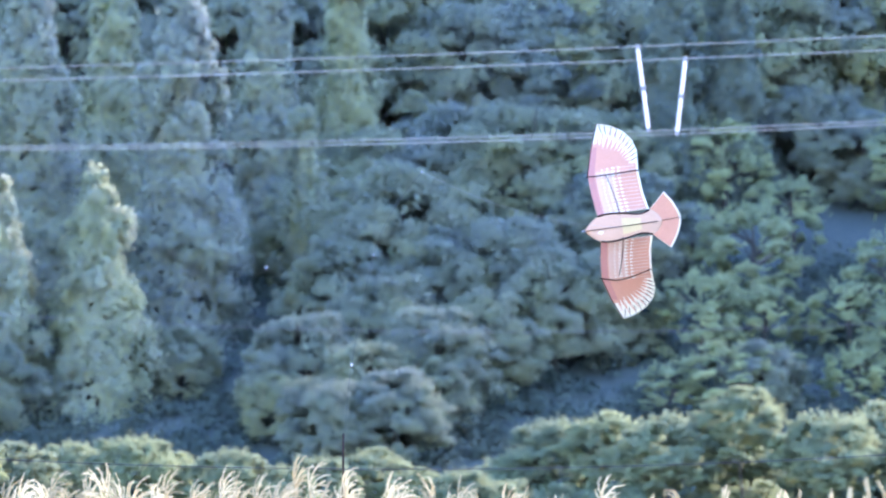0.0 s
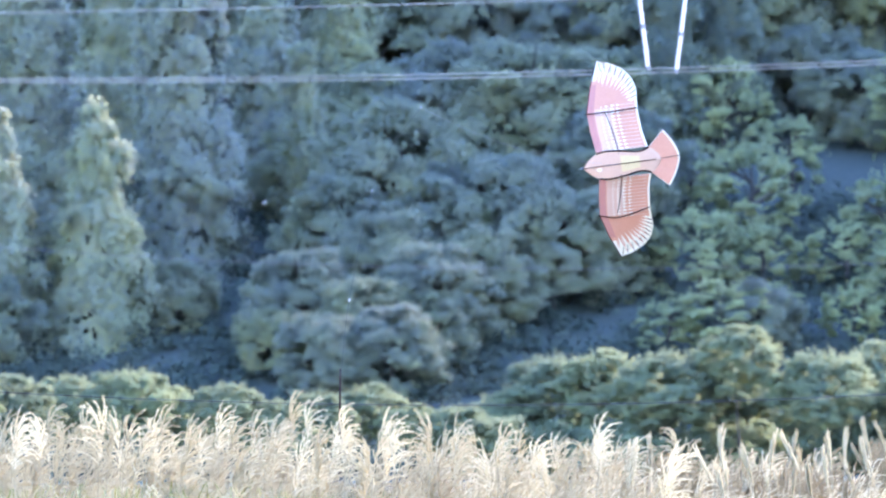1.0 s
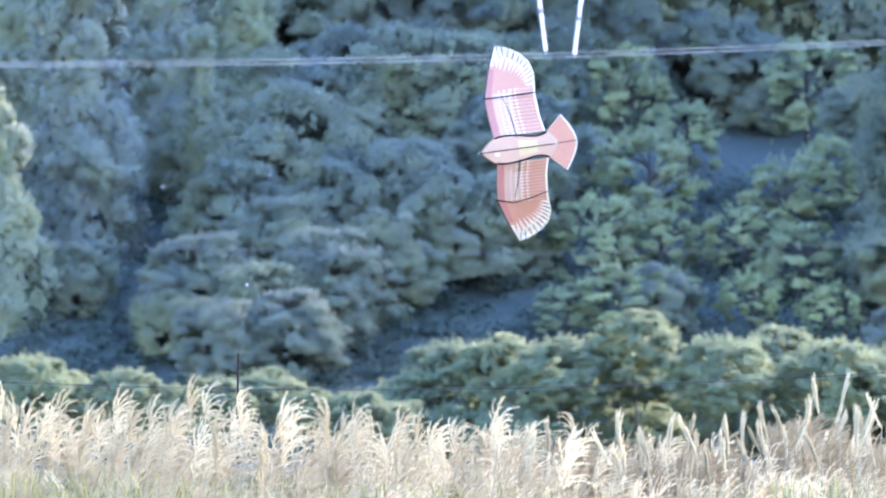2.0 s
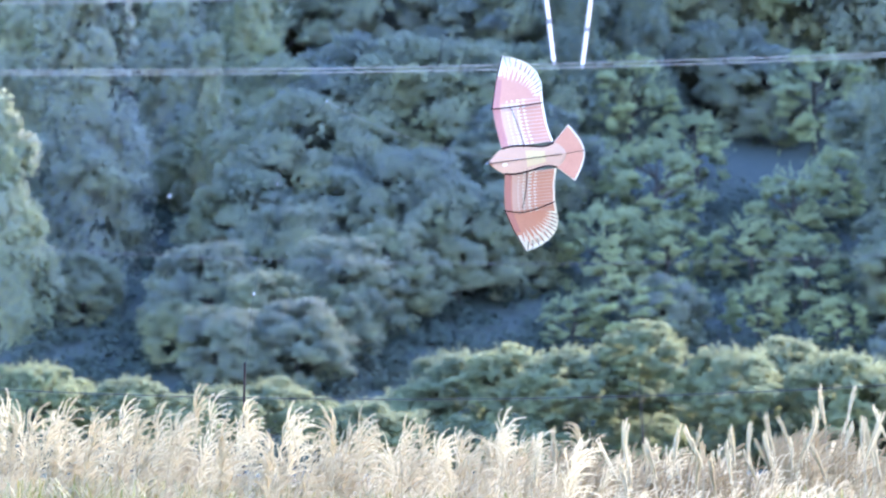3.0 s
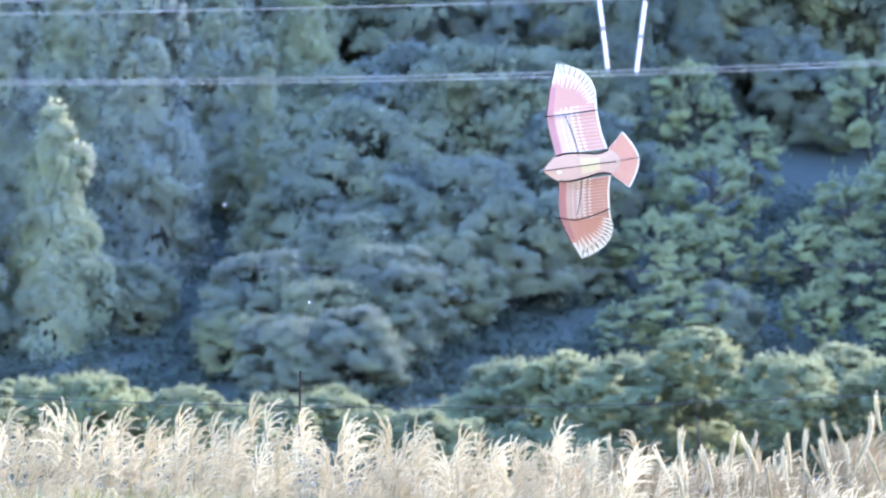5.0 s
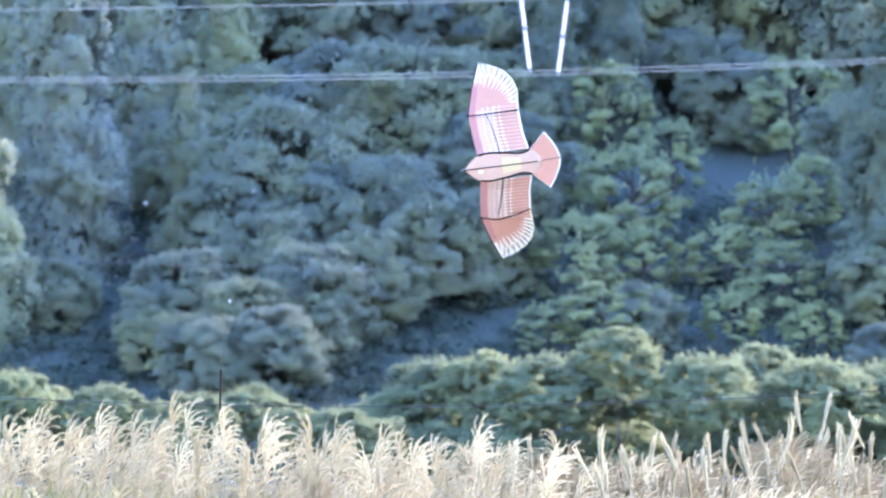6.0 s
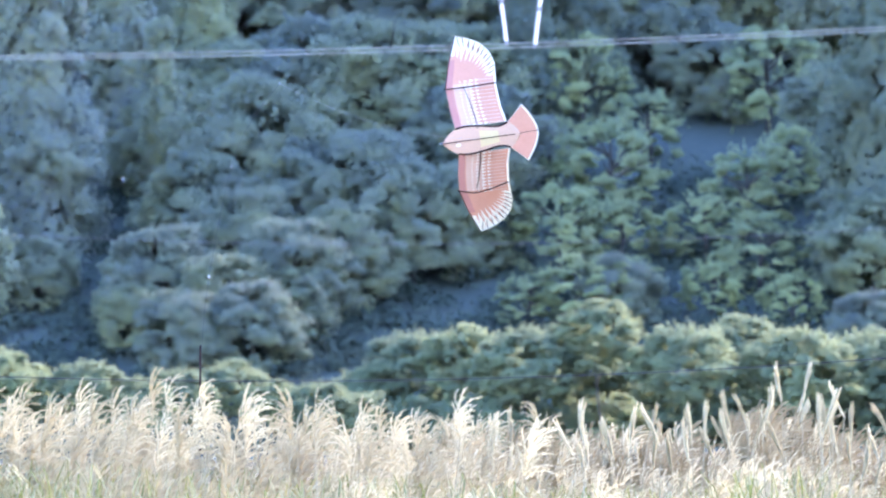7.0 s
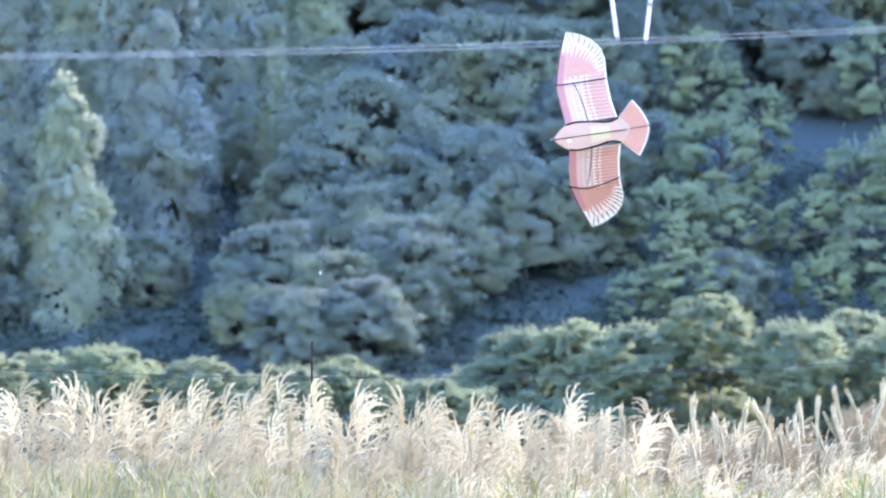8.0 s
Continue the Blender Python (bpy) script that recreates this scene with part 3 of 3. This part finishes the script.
KITE_AT = (0.354, 41.0, 4.418)
kite = tagged(new("bird_kite"), "pink bird-shaped cloth kite with white-fringed wings, aloft on a line", "kite")
kite.matrix_world = pose(*KITE_AT, 90, 0, 0) @ pose(0, 0, 0, 0, 0, 7.6) @ pose(0, 0, 0, 11, 0, 0)
for side in (1, -1):
    span = [24 + (194 - 24) * k / 34 for k in range(35)]
    grid = [[wing_point(side, s, along(LEAD, s) + (along(TRAIL, s) - along(LEAD, s)) * c / 12) for c in range(13)] for s in span]
    wing = part("wing", sheet(grid), CLOTH_WHITE, kite, "white cloth wing printed with pink feathers")

    def strip(name, s0, s1, c0, c1, material, lift, label, n=16):
        g = []
        for k in range(n + 1):
            s = s0 + (s1 - s0) * k / n
            le, ch = along(LEAD, s), along(TRAIL, s) - along(LEAD, s)
            g.append([wing_point(side, s, le + ch * (c0 + (c1 - c0) * j / 4), lift) for j in range(5)])
        return part(name, sheet(g, 0.0008), material, wing, label)

    strip("leading_band", 24.5, 150, 0.0, 0.13, CLOTH_DEEP, 0.9, "deep rose band")
    strip("pale_band", 25, 103, 0.15, 0.48, CLOTH_PALE, 0.9, "pale pink band")
    strip("pink_field", 24.5, 112, 0.0, 0.96, CLOTH_PINK, 0.5, "pink printed field")
    # printed scales and quills
    for k in range(13):
        s = 27 + k * 6.6
        le, ch = along(LEAD, s), along(TRAIL, s) - along(LEAD, s)
        for c, w, l in ((0.26, 1.6, 3.4), (0.36, 2.3, 5.0), (0.47, 2.6, 7.5), (0.58, 2.0, 7.0)):
            u = le + ch * c
            g = [[wing_point(side, s - w, u, 1.9), wing_point(side, s + w, u, 1.9)], [wing_point(side, s - 0.2, u + l, 1.9), wing_point(side, s + 0.2, u + l, 1.9)]]
            part("scale", sheet(g, 0.0006), CLOTH_WHITE, wing)
        g = [[wing_point(side, s - 0.7, le + ch * 0.64, 1.9), wing_point(side, s + 0.7, le + ch * 0.64, 1.9)],
             [wing_point(side, s - 1.1, le + ch * 0.93, 1.9), wing_point(side, s + 1.1, le + ch * 0.93, 1.9)]]
        part("quill", sheet(g, 0.0006), CLOTH_PALE, wing)
    # white feather ends round the tip, with dark shafts between
    edge = [(s, along(TRAIL, s)) for s in (112, 122, 132, 141, 150, 158, 166, 173, 180, 186, 190.5, 193.5)]
    edge.append((194, 48.5))
    fan = []
    for k in range(len(edge) * 4 - 3):      # a toothed pink fan that leaves the feather ends white
        i, q = min(k // 4, len(edge) - 2), (k - 4 * min(k // 4, len(edge) - 2)) / 4
        es, eu = edge[i][0] + (edge[i + 1][0] - edge[i][0]) * q, edge[i][1] + (edge[i + 1][1] - edge[i][1]) * q
        reach = 0.97 - (0.42 + 0.010 * i) * math.sin(math.pi * q) ** 1.5
        rs, ru = 104 + i * 0.4, 66 - i * 3.0
        fan.append([wing_point(side, 111 + (es - 111) * 0, ru, 0.5) if j == 0 else wing_point(side, rs + (es - rs) * reach * j / 6, ru + (eu - ru) * reach * j / 6, 0.5) for j in range(7)])
    part("pink_fan", sheet(fan, 0.0008), CLOTH_PINK, wing, "toothed pink print")
    inner = [[wing_point(side, s, along(LEAD, s) + 0.5 + (q / 5) * max(0.0, (66 - 36 * (s - 104) / 90 - along(LEAD, s))), 0.45) for q in range(6)] for s in (104, 115, 126, 137, 148, 157)]
    part("pink_field", sheet(inner, 0.0008), CLOTH_PINK, wing, "pink printed field")
    for k in range(len(edge) - 1):
        (sa, ua), (sb, ub) = edge[k], edge[k + 1]
        root = (96 + k * 2.6, 74 - k * 1.2)
        reach = 0.36 + 0.04 * (k % 3) + 0.010 * k
        g = []
        for j in range(5):
            f_ = reach * j / 4
            wide = (1 - (j / 4) ** 2.2) * 0.12 + 0.02
            m_s, m_u = (sa + sb) / 2, (ua + ub) / 2
            row = []
            for q in (-wide, wide):
                s, u = m_s + (sb - sa) * q, m_u + (ub - ua) * q
                row.append(wing_point(side, s + (root[0] - s) * f_, u + (root[1] - u) * f_ - 0.4, 1.0))
            g.append(row)
        part("feather_tip", sheet(g, 0.0008), CLOTH_WHITE, wing, "white feather end")
        if k:
            path = [wing_point(side, sa + (root[0] - sa) * q, ua + (root[1] - ua) * q - 0.5, 1.6) for q in (0.02, 0.14, 0.28)]
            rod("feather_shaft", path, 0.0022, ROD, wing)
    # dark rods sewn across and along the wing
    sag = 0 if side > 0 else 9
    rod("wing_rod", [wing_point(side, 97 + sag * (1 - abs(c - 0.33) / (0.33 if c < 0.33 else 0.67)) - sag * 1.3 * max(0.0, c - 0.6), along(LEAD, 97) - 3 + (along(TRAIL, 97) - along(LEAD, 97)) * c * 1.02, 2.0 + 12 * math.sin(math.pi * c)) for c in np.linspace(0, 1, 11)], 0.0048, ROD, kite)
    rod("wing_rod", [wing_point(side, s, 66 - (s / 97) ** 2 * 16, 2.0) for s in np.linspace(0, 97, 9)], 0.0028, ROD, kite)
    rod("tip_rod", [wing_point(side, s, along(LEAD, s) - 0.5, 0.4) for s in np.linspace(97, 194, 9)], 0.0044, ROD, kite)
    rod("body_seam", [Vector((u, side * v, 2.0)) * PX for u, v in spline([(a, b, 0) for a, b in BODY[3:]], 5)[:, :2]], 0.0074, ROD, kite)
    rod("body_seam", [Vector((u, side * v, 1.0)) * PX for u, v in spline([(a, b, 0) for a, b in BODY[:4]], 4)[:, :2]], 0.0034, ROD, kite)

outline = spline([(a, b, 0) for a, b in BODY + ((127, 18), (135, 9), (138, 1))], 4)
part("body", sheet([[Vector((u, v * q, 1.6 + 2.4 * (1 - q * q))) * PX for q in np.linspace(-1, 1, 9)] for u, v in [(p[0], max(p[1], 0.4)) for p in outline]]), CLOTH_BODY, kite, "pale pink cloth body")
tail = part("tail", sheet([[Vector((118 + (k / 8) * (54 - 24 * abs(q) ** 1.6), q * (22 + 29 * k / 8), 0.5)) * PX for q in np.linspace(-1, 1, 13)] for k in range(9)]), CLOTH_WHITE, kite, "fan-shaped pink tail with a white hem")
part("pink_print", sheet([[Vector((118 + k / 8 * 0.945 * (54 - 24 * abs(q) ** 1.6), q * 0.985 * (22 + 27 * k / 8), 1.3)) * PX for q in np.linspace(-1, 1, 13)] for k in range(9)], 0.0008), CLOTH_PINK, tail, "pink printed field")
part("yellow_patch", sheet([[Vector((u, q * (15.0 - 0.14 * (u - 67)), 5.2 - abs(q))) * PX for q in (-1, -0.5, 0, 0.5, 1)] for u in (67, 78, 90, 101)], 0.0008), CLOTH_YELLOW, kite, "faded yellow patch")
part("eye_patch", sheet([[Vector((28 + 5 * math.sin(a) * r, -6 + 3.2 * math.cos(a) * r, 5.2)) * PX for a in np.linspace(0, 6.28, 12)] for r in (0.1, 0.6, 1.0)], 0.0008), CLOTH_WHITE, kite, "white spot")
rod("keel_rod", [Vector((u, 0, 5.5)) * PX for u in np.linspace(-3, 130, 9)], 0.0036, ROD, kite)
rod("tail_rod", [Vector((u, 1.5 * (u - 130) / 42, 3.0)) * PX for u in np.linspace(130, 172, 5)], 0.0022, ROD, kite)
rod("nose_tip", [Vector((u, 0, 2.0)) * PX for u in (-5, -3, 0)], 0.006, LINE, kite)
start, end = Vector(POLE[-1]), kite.matrix_world @ (Vector((60, 0, 7)) * PX)
kite_line = [start.lerp(end, q) - Vector((0, 0, 0.10 * 4 * q * (1 - q))) for q in np.linspace(0, 1, 17)]
v, f = tube(kite_line, 0.0007, 5)
tagged(new("kite_line", mesh_of("kite_line", v, f, LINE, True)), "thin clear line from the pole to the kite", "kite line")


# ---- silver grass ----
def plume(seed, closed):
    """A seed head about 0.36 m long standing on the origin: a fan of fluffy tresses, blown towards +x."""
    rng = np.random.default_rng(seed)
    n, seg = (int(rng.integers(7, 11)), 9) if closed else (int(rng.integers(15, 22)), 8)
    axis = 0.05 if closed else rng.uniform(0.15, 0.21)
    flow = rng.uniform(0.1, 0.7) if closed else rng.uniform(0.55, 1.3)
    tris = []

    def tress(p, d, length, wide, sag, hair):
        step, left = length / seg, None
        for k in range(seg):
            q = (k + 1) / seg
            w = wide * (0.45 + 0.75 * math.sin(math.pi * min(q * 0.85 + 0.1, 1.0)))
            nxt = p + d * step
            for turn in (0, 1):
                side = unit(np.cross(d, np.array([0.25, -1.0, 0.1]) if turn == 0 else np.array([1.0, 0.2, 0.3])))
                w0 = wide * 0.4 if k == 0 else w
                tris.append(np.array([p - side * w0, p + side * w0, nxt + side * w * 0.3]))
                tris.append(np.array([nxt + side * w, nxt - side * w, p + side * w0 * 0.2]))
            for _ in range(hair):
                side = unit(np.cross(d, rng.normal(0, 1, 3)))
                tip = p + unit(d + side * rng.uniform(0.3, 0.75)) * rng.uniform(0.012, 0.024)
                across = unit(np.cross(tip - p, rng.normal(0, 0.5, 3) + np.array([0, -1.2, 0]))) * 0.0022
                tris.append(np.array([p - across, p + across, tip]))
            p = nxt
            d = unit(d + np.array([0.12 + 0.05 * flow, 0, -0.16]) * sag * q ** 0.8)

    for i in range(n):
        q = i / (n - 1)
        a = i * 2.4 + rng.uniform(-0.5, 0.5)
        if closed:
            out = rng.uniform(0.0, 0.08)
            tress(np.array([0, 0, q * axis]), unit(np.array([math.cos(a) * out, math.sin(a) * out, 1.0])),
                  rng.uniform(0.19, 0.25), 0.007, flow * rng.uniform(0.6, 0.9), 6)
        else:
            out = rng.uniform(0.3, 0.85) * (1.1 - 0.55 * q)
            tress(np.array([0, 0, q * axis]), unit(np.array([math.cos(a) * out + 0.05, math.sin(a) * out, 1.0])),
                  rng.uniform(0.11, 0.18), 0.0030, flow * rng.uniform(0.6, 2.4) * (1.15 - 0.4 * q), 4)
    t = np.array(tris)
    return t.reshape(-1, 3), np.arange(len(t) * 3).reshape(-1, 3)


FANS = [plume(700 + i, False) for i in range(9)]
SPEARS = [plume(750 + i, True) for i in range(8)]
FAN_MESH = [mesh_of("plume", v, f, PLUME) for v, f in FANS]
SPEAR_MESH = [mesh_of("plume", v, f, PLUME) for v, f in SPEARS]


def grass_stalk(x, y, top, closed, seed):
    rng = np.random.default_rng(seed)
    size = rng.uniform(0.95, 1.3) if closed else rng.uniform(1.1, 1.5)
    foot = top - 0.30 * size
    bend = rng.uniform(-0.06, 0.16)
    thing = tagged(new("silver_grass_stalk"), "tall grass stem with a narrow cream seed head" if closed else "tall grass stem with a fanned silvery seed head",
                   "grass", "tall grass stalks")
    thing.location = (x - bend, y, 0)
    v, f = tube([(0, 0, -0.05), (0.01, 0, foot * 0.4), (bend * 0.5, 0, foot * 0.75), (bend, 0, foot + 0.02)], [0.006, 0.005, 0.004, 0.0028], 5)
    attach("stem", mesh_of("stem", v, f, STALK, True), thing)
    head = attach("plume", (SPEAR_MESH if closed else FAN_MESH)[seed % (8 if closed else 9)], thing)
    head.location = (bend, 0, foot)
    head.rotation_euler = (rng.uniform(-0.15, 0.15), rng.uniform(-0.55, 0.45) if closed else rng.uniform(-0.1, 0.3), rng.choice([0.0, math.pi], p=[0.75, 0.25]) + rng.uniform(-0.6, 0.6))
    wide = rng.uniform(0.9, 1.2)
    head.scale = (size * wide, size * wide, size)
    return thing


# seed heads against the wood: x at 37 m, height of the tip
STALKS = (
    (-3.63, 2.49), (-3.48, 2.42), (-3.22, 2.52), (-3.04, 2.46), (-2.80, 2.40), (-2.35, 2.48), (-2.25, 2.48), (-2.00, 2.46), 
    (-1.81, 2.59), (-1.69, 2.52), (-1.42, 2.54), (-1.21, 2.46), (-1.11, 2.42), (-0.80, 2.42), (-0.62, 2.38), (-0.35, 2.26), 
    (-0.06, 2.30), (0.44, 2.43), (0.64, 2.28), (1.02, 2.39), (1.28, 2.28), (1.35, 2.40), (1.68, 2.34), (1.81, 2.36), 
    (1.90, 2.37), (2.13, 2.34), (2.23, 2.36), (2.42, 2.46), (2.54, 2.43), (2.65, 2.50), (2.79, 2.63), (2.94, 2.67), 
    (3.08, 2.48), (3.14, 2.42), (3.25, 2.52), (3.17, 2.40), (3.30, 2.34), (3.59, 2.39), (3.76, 2.28), (3.95, 2.19), 
    (-2.62, 2.38), (-3.86, 2.44),)
CREST_X = (-4.89, -2.00, -1.67, 0.81, 1.06, 2.25, 2.38, 3.08, 3.29, 5.02)
CREST_Z = (2.30, 2.30, 2.23, 2.19, 2.13, 2.11, 2.26, 2.26, 2.07, 2.05)
for i, (x, top) in enumerate(STALKS):
    y = 36.0 + 2.0 * math.sin(i * 1.7)
    grass_stalk(x * y / 37, y, EYE + (top - EYE) * y / 37, x > 1.25, 800 + i)


def crest(x):
    """Height of the thick of the grass across the field."""
    return np.interp(x, CREST_X, CREST_Z)


def meadow(name, label, heads, count, seed, material, low, high, spread):
    """Uncounted seed heads: low and high are depths below the crest between which their tops lie."""
    rng = np.random.default_rng(seed)
    pieces = []
    for i in range(count):
        deep = rng.uniform(low, high)
        y = 40.6 - 7.4 * deep / 0.8 + rng.normal(0, 0.5)
        x = rng.uniform(*spread) * y / 37
        top = crest(x * 37 / y) + 0.05 * math.sin(x * 5.1) * math.sin(y * 3.3) - deep + rng.normal(0, 0.04)
        top = EYE + (top - EYE) * y / 37
        v, f = heads[rng.integers(len(heads))]
        s, a, tilt = rng.uniform(1.15, 1.7), rng.uniform(-0.7, 0.7), rng.uniform(-0.25, 0.4)
        foot = top - 0.29 * s
        c, d = math.cos(a), math.sin(a)
        w = v * s * np.array([rng.uniform(0.85, 1.2), 1, 1])
        w = np.stack([w[:, 0] * c - w[:, 1] * d, w[:, 0] * d + w[:, 1] * c, w[:, 2]], 1)
        w = np.stack([w[:, 0] + w[:, 2] * tilt, w[:, 1], w[:, 2] * (1 - 0.2 * abs(tilt))], 1) + np.array([x, y, foot])
        pieces.append((w, f))
        sv, sf = tube([(x - 0.1, y, 0), (x - 0.03, y, foot * 0.6), (x, y, foot + 0.02)], [0.005, 0.004, 0.0025], 3)
        pieces.append((sv, np.concatenate([sf[:, :3], sf[:, [0, 2, 3]]])))
    v, f = join(pieces)
    return tagged(new(name, mesh_of(name, v, f, material)), label, "grass", kind="stuff")


rng = np.random.default_rng(91)
for i in range(120):   # heads that stand a little clear of the mass
    x, y = -5.0 + 10.2 * (i + rng.uniform(0, 1)) / 120, rng.uniform(34.2, 41.5)
    top = float(crest(x)) + rng.uniform(-0.02, 0.17)
    grass_stalk(x * y / 37, y, EYE + (top - EYE) * y / 37, x > rng.uniform(0.2, 2.2), 900 + i)
meadow("silver_grass_heads", "dense silvery seed heads of tall autumn grass", FANS, 460, 61, PLUME, 0.0, 0.80, (-5.2, 0.9))
meadow("cream_grass_heads", "dense cream seed heads of tall autumn grass", SPEARS[:3] + FANS, 400, 62, PLUME_CREAM, 0.0, 0.80, (-0.6, 5.4))
meadow("tan_grass_heads", "older tan seed heads deep in the tall grass", FANS, 380, 63, PLUME_TAN, 0.05, 0.80, (-5.2, 5.4))

meadow("brown_grass_heads", "faded brown seed heads standing behind the pale ones", FANS, 240, 64, PLUME_TAN, -0.02, 0.22, (0.8, 5.4))


def blades(count, seed):
    rng = np.random.default_rng(seed)
    y = rng.uniform(33.4, 42.5, count)
    x = rng.uniform(-5.2, 5.4, count) * y / 37
    top = crest(x * 37 / y) - rng.uniform(0.35, 0.95, count)
    base = rng.uniform(0.0, 0.9, count)
    a = rng.uniform(0, 6.28, count)
    reach, wide = rng.uniform(0.15, 0.8, count), rng.uniform(0.006, 0.016, count)
    seg = 7
    q = np.linspace(0, 1, seg + 1)[None]
    px = x[:, None] + np.cos(a)[:, None] * reach[:, None] * q ** 2
    py = y[:, None] + np.sin(a)[:, None] * reach[:, None] * q ** 2
    pz = base[:, None] + (top - base)[:, None] * np.sin(q * 2.0) / np.sin(np.minimum(2.0, 1.57))
    w = wide[:, None] * (1 - q ** 2.5) + 0.001
    sx, sy = -np.sin(a)[:, None] * w / 2, np.cos(a)[:, None] * w / 2
    v = np.stack([np.stack([px - sx, py - sy, pz], -1), np.stack([px + sx, py + sy, pz], -1)], 2).reshape(-1, 3)
    b = (np.arange(count)[:, None] * (seg + 1) + np.arange(seg)[None]).reshape(-1, 1) * 2
    f = np.concatenate([b, b + 1, b + 3, b + 2], 1)
    return tagged(new("grass_blades", mesh_of("grass_blades", v, f, BLADE)), "arching green and straw grass blades", "grass", kind="stuff")


blades(8500, 71)

# a pale scrap caught in the boughs
bm = bmesh.new()
bmesh.ops.create_grid(bm, x_segments=5, y_segments=3, size=1)
for vert in bm.verts:
    vert.co = Vector((vert.co.x * 0.055, 0.03 * math.sin(vert.co.x * 7) + 0.02 * vert.co.y, vert.co.y * 0.035 + 0.03 * vert.co.x))
bmesh.ops.solidify(bm, geom=bm.faces[:], thickness=0.004)
scrap = bpy.data.meshes.new("white_scrap")
bm.to_mesh(scrap)
bm.free()
scrap.materials.append(PORCELAIN)
scrap_object = tagged(new("white_scrap", scrap), "small white crumpled scrap caught in the foliage", "scrap")
scrap_object.location = (-12.84, 236.00, 12.41)
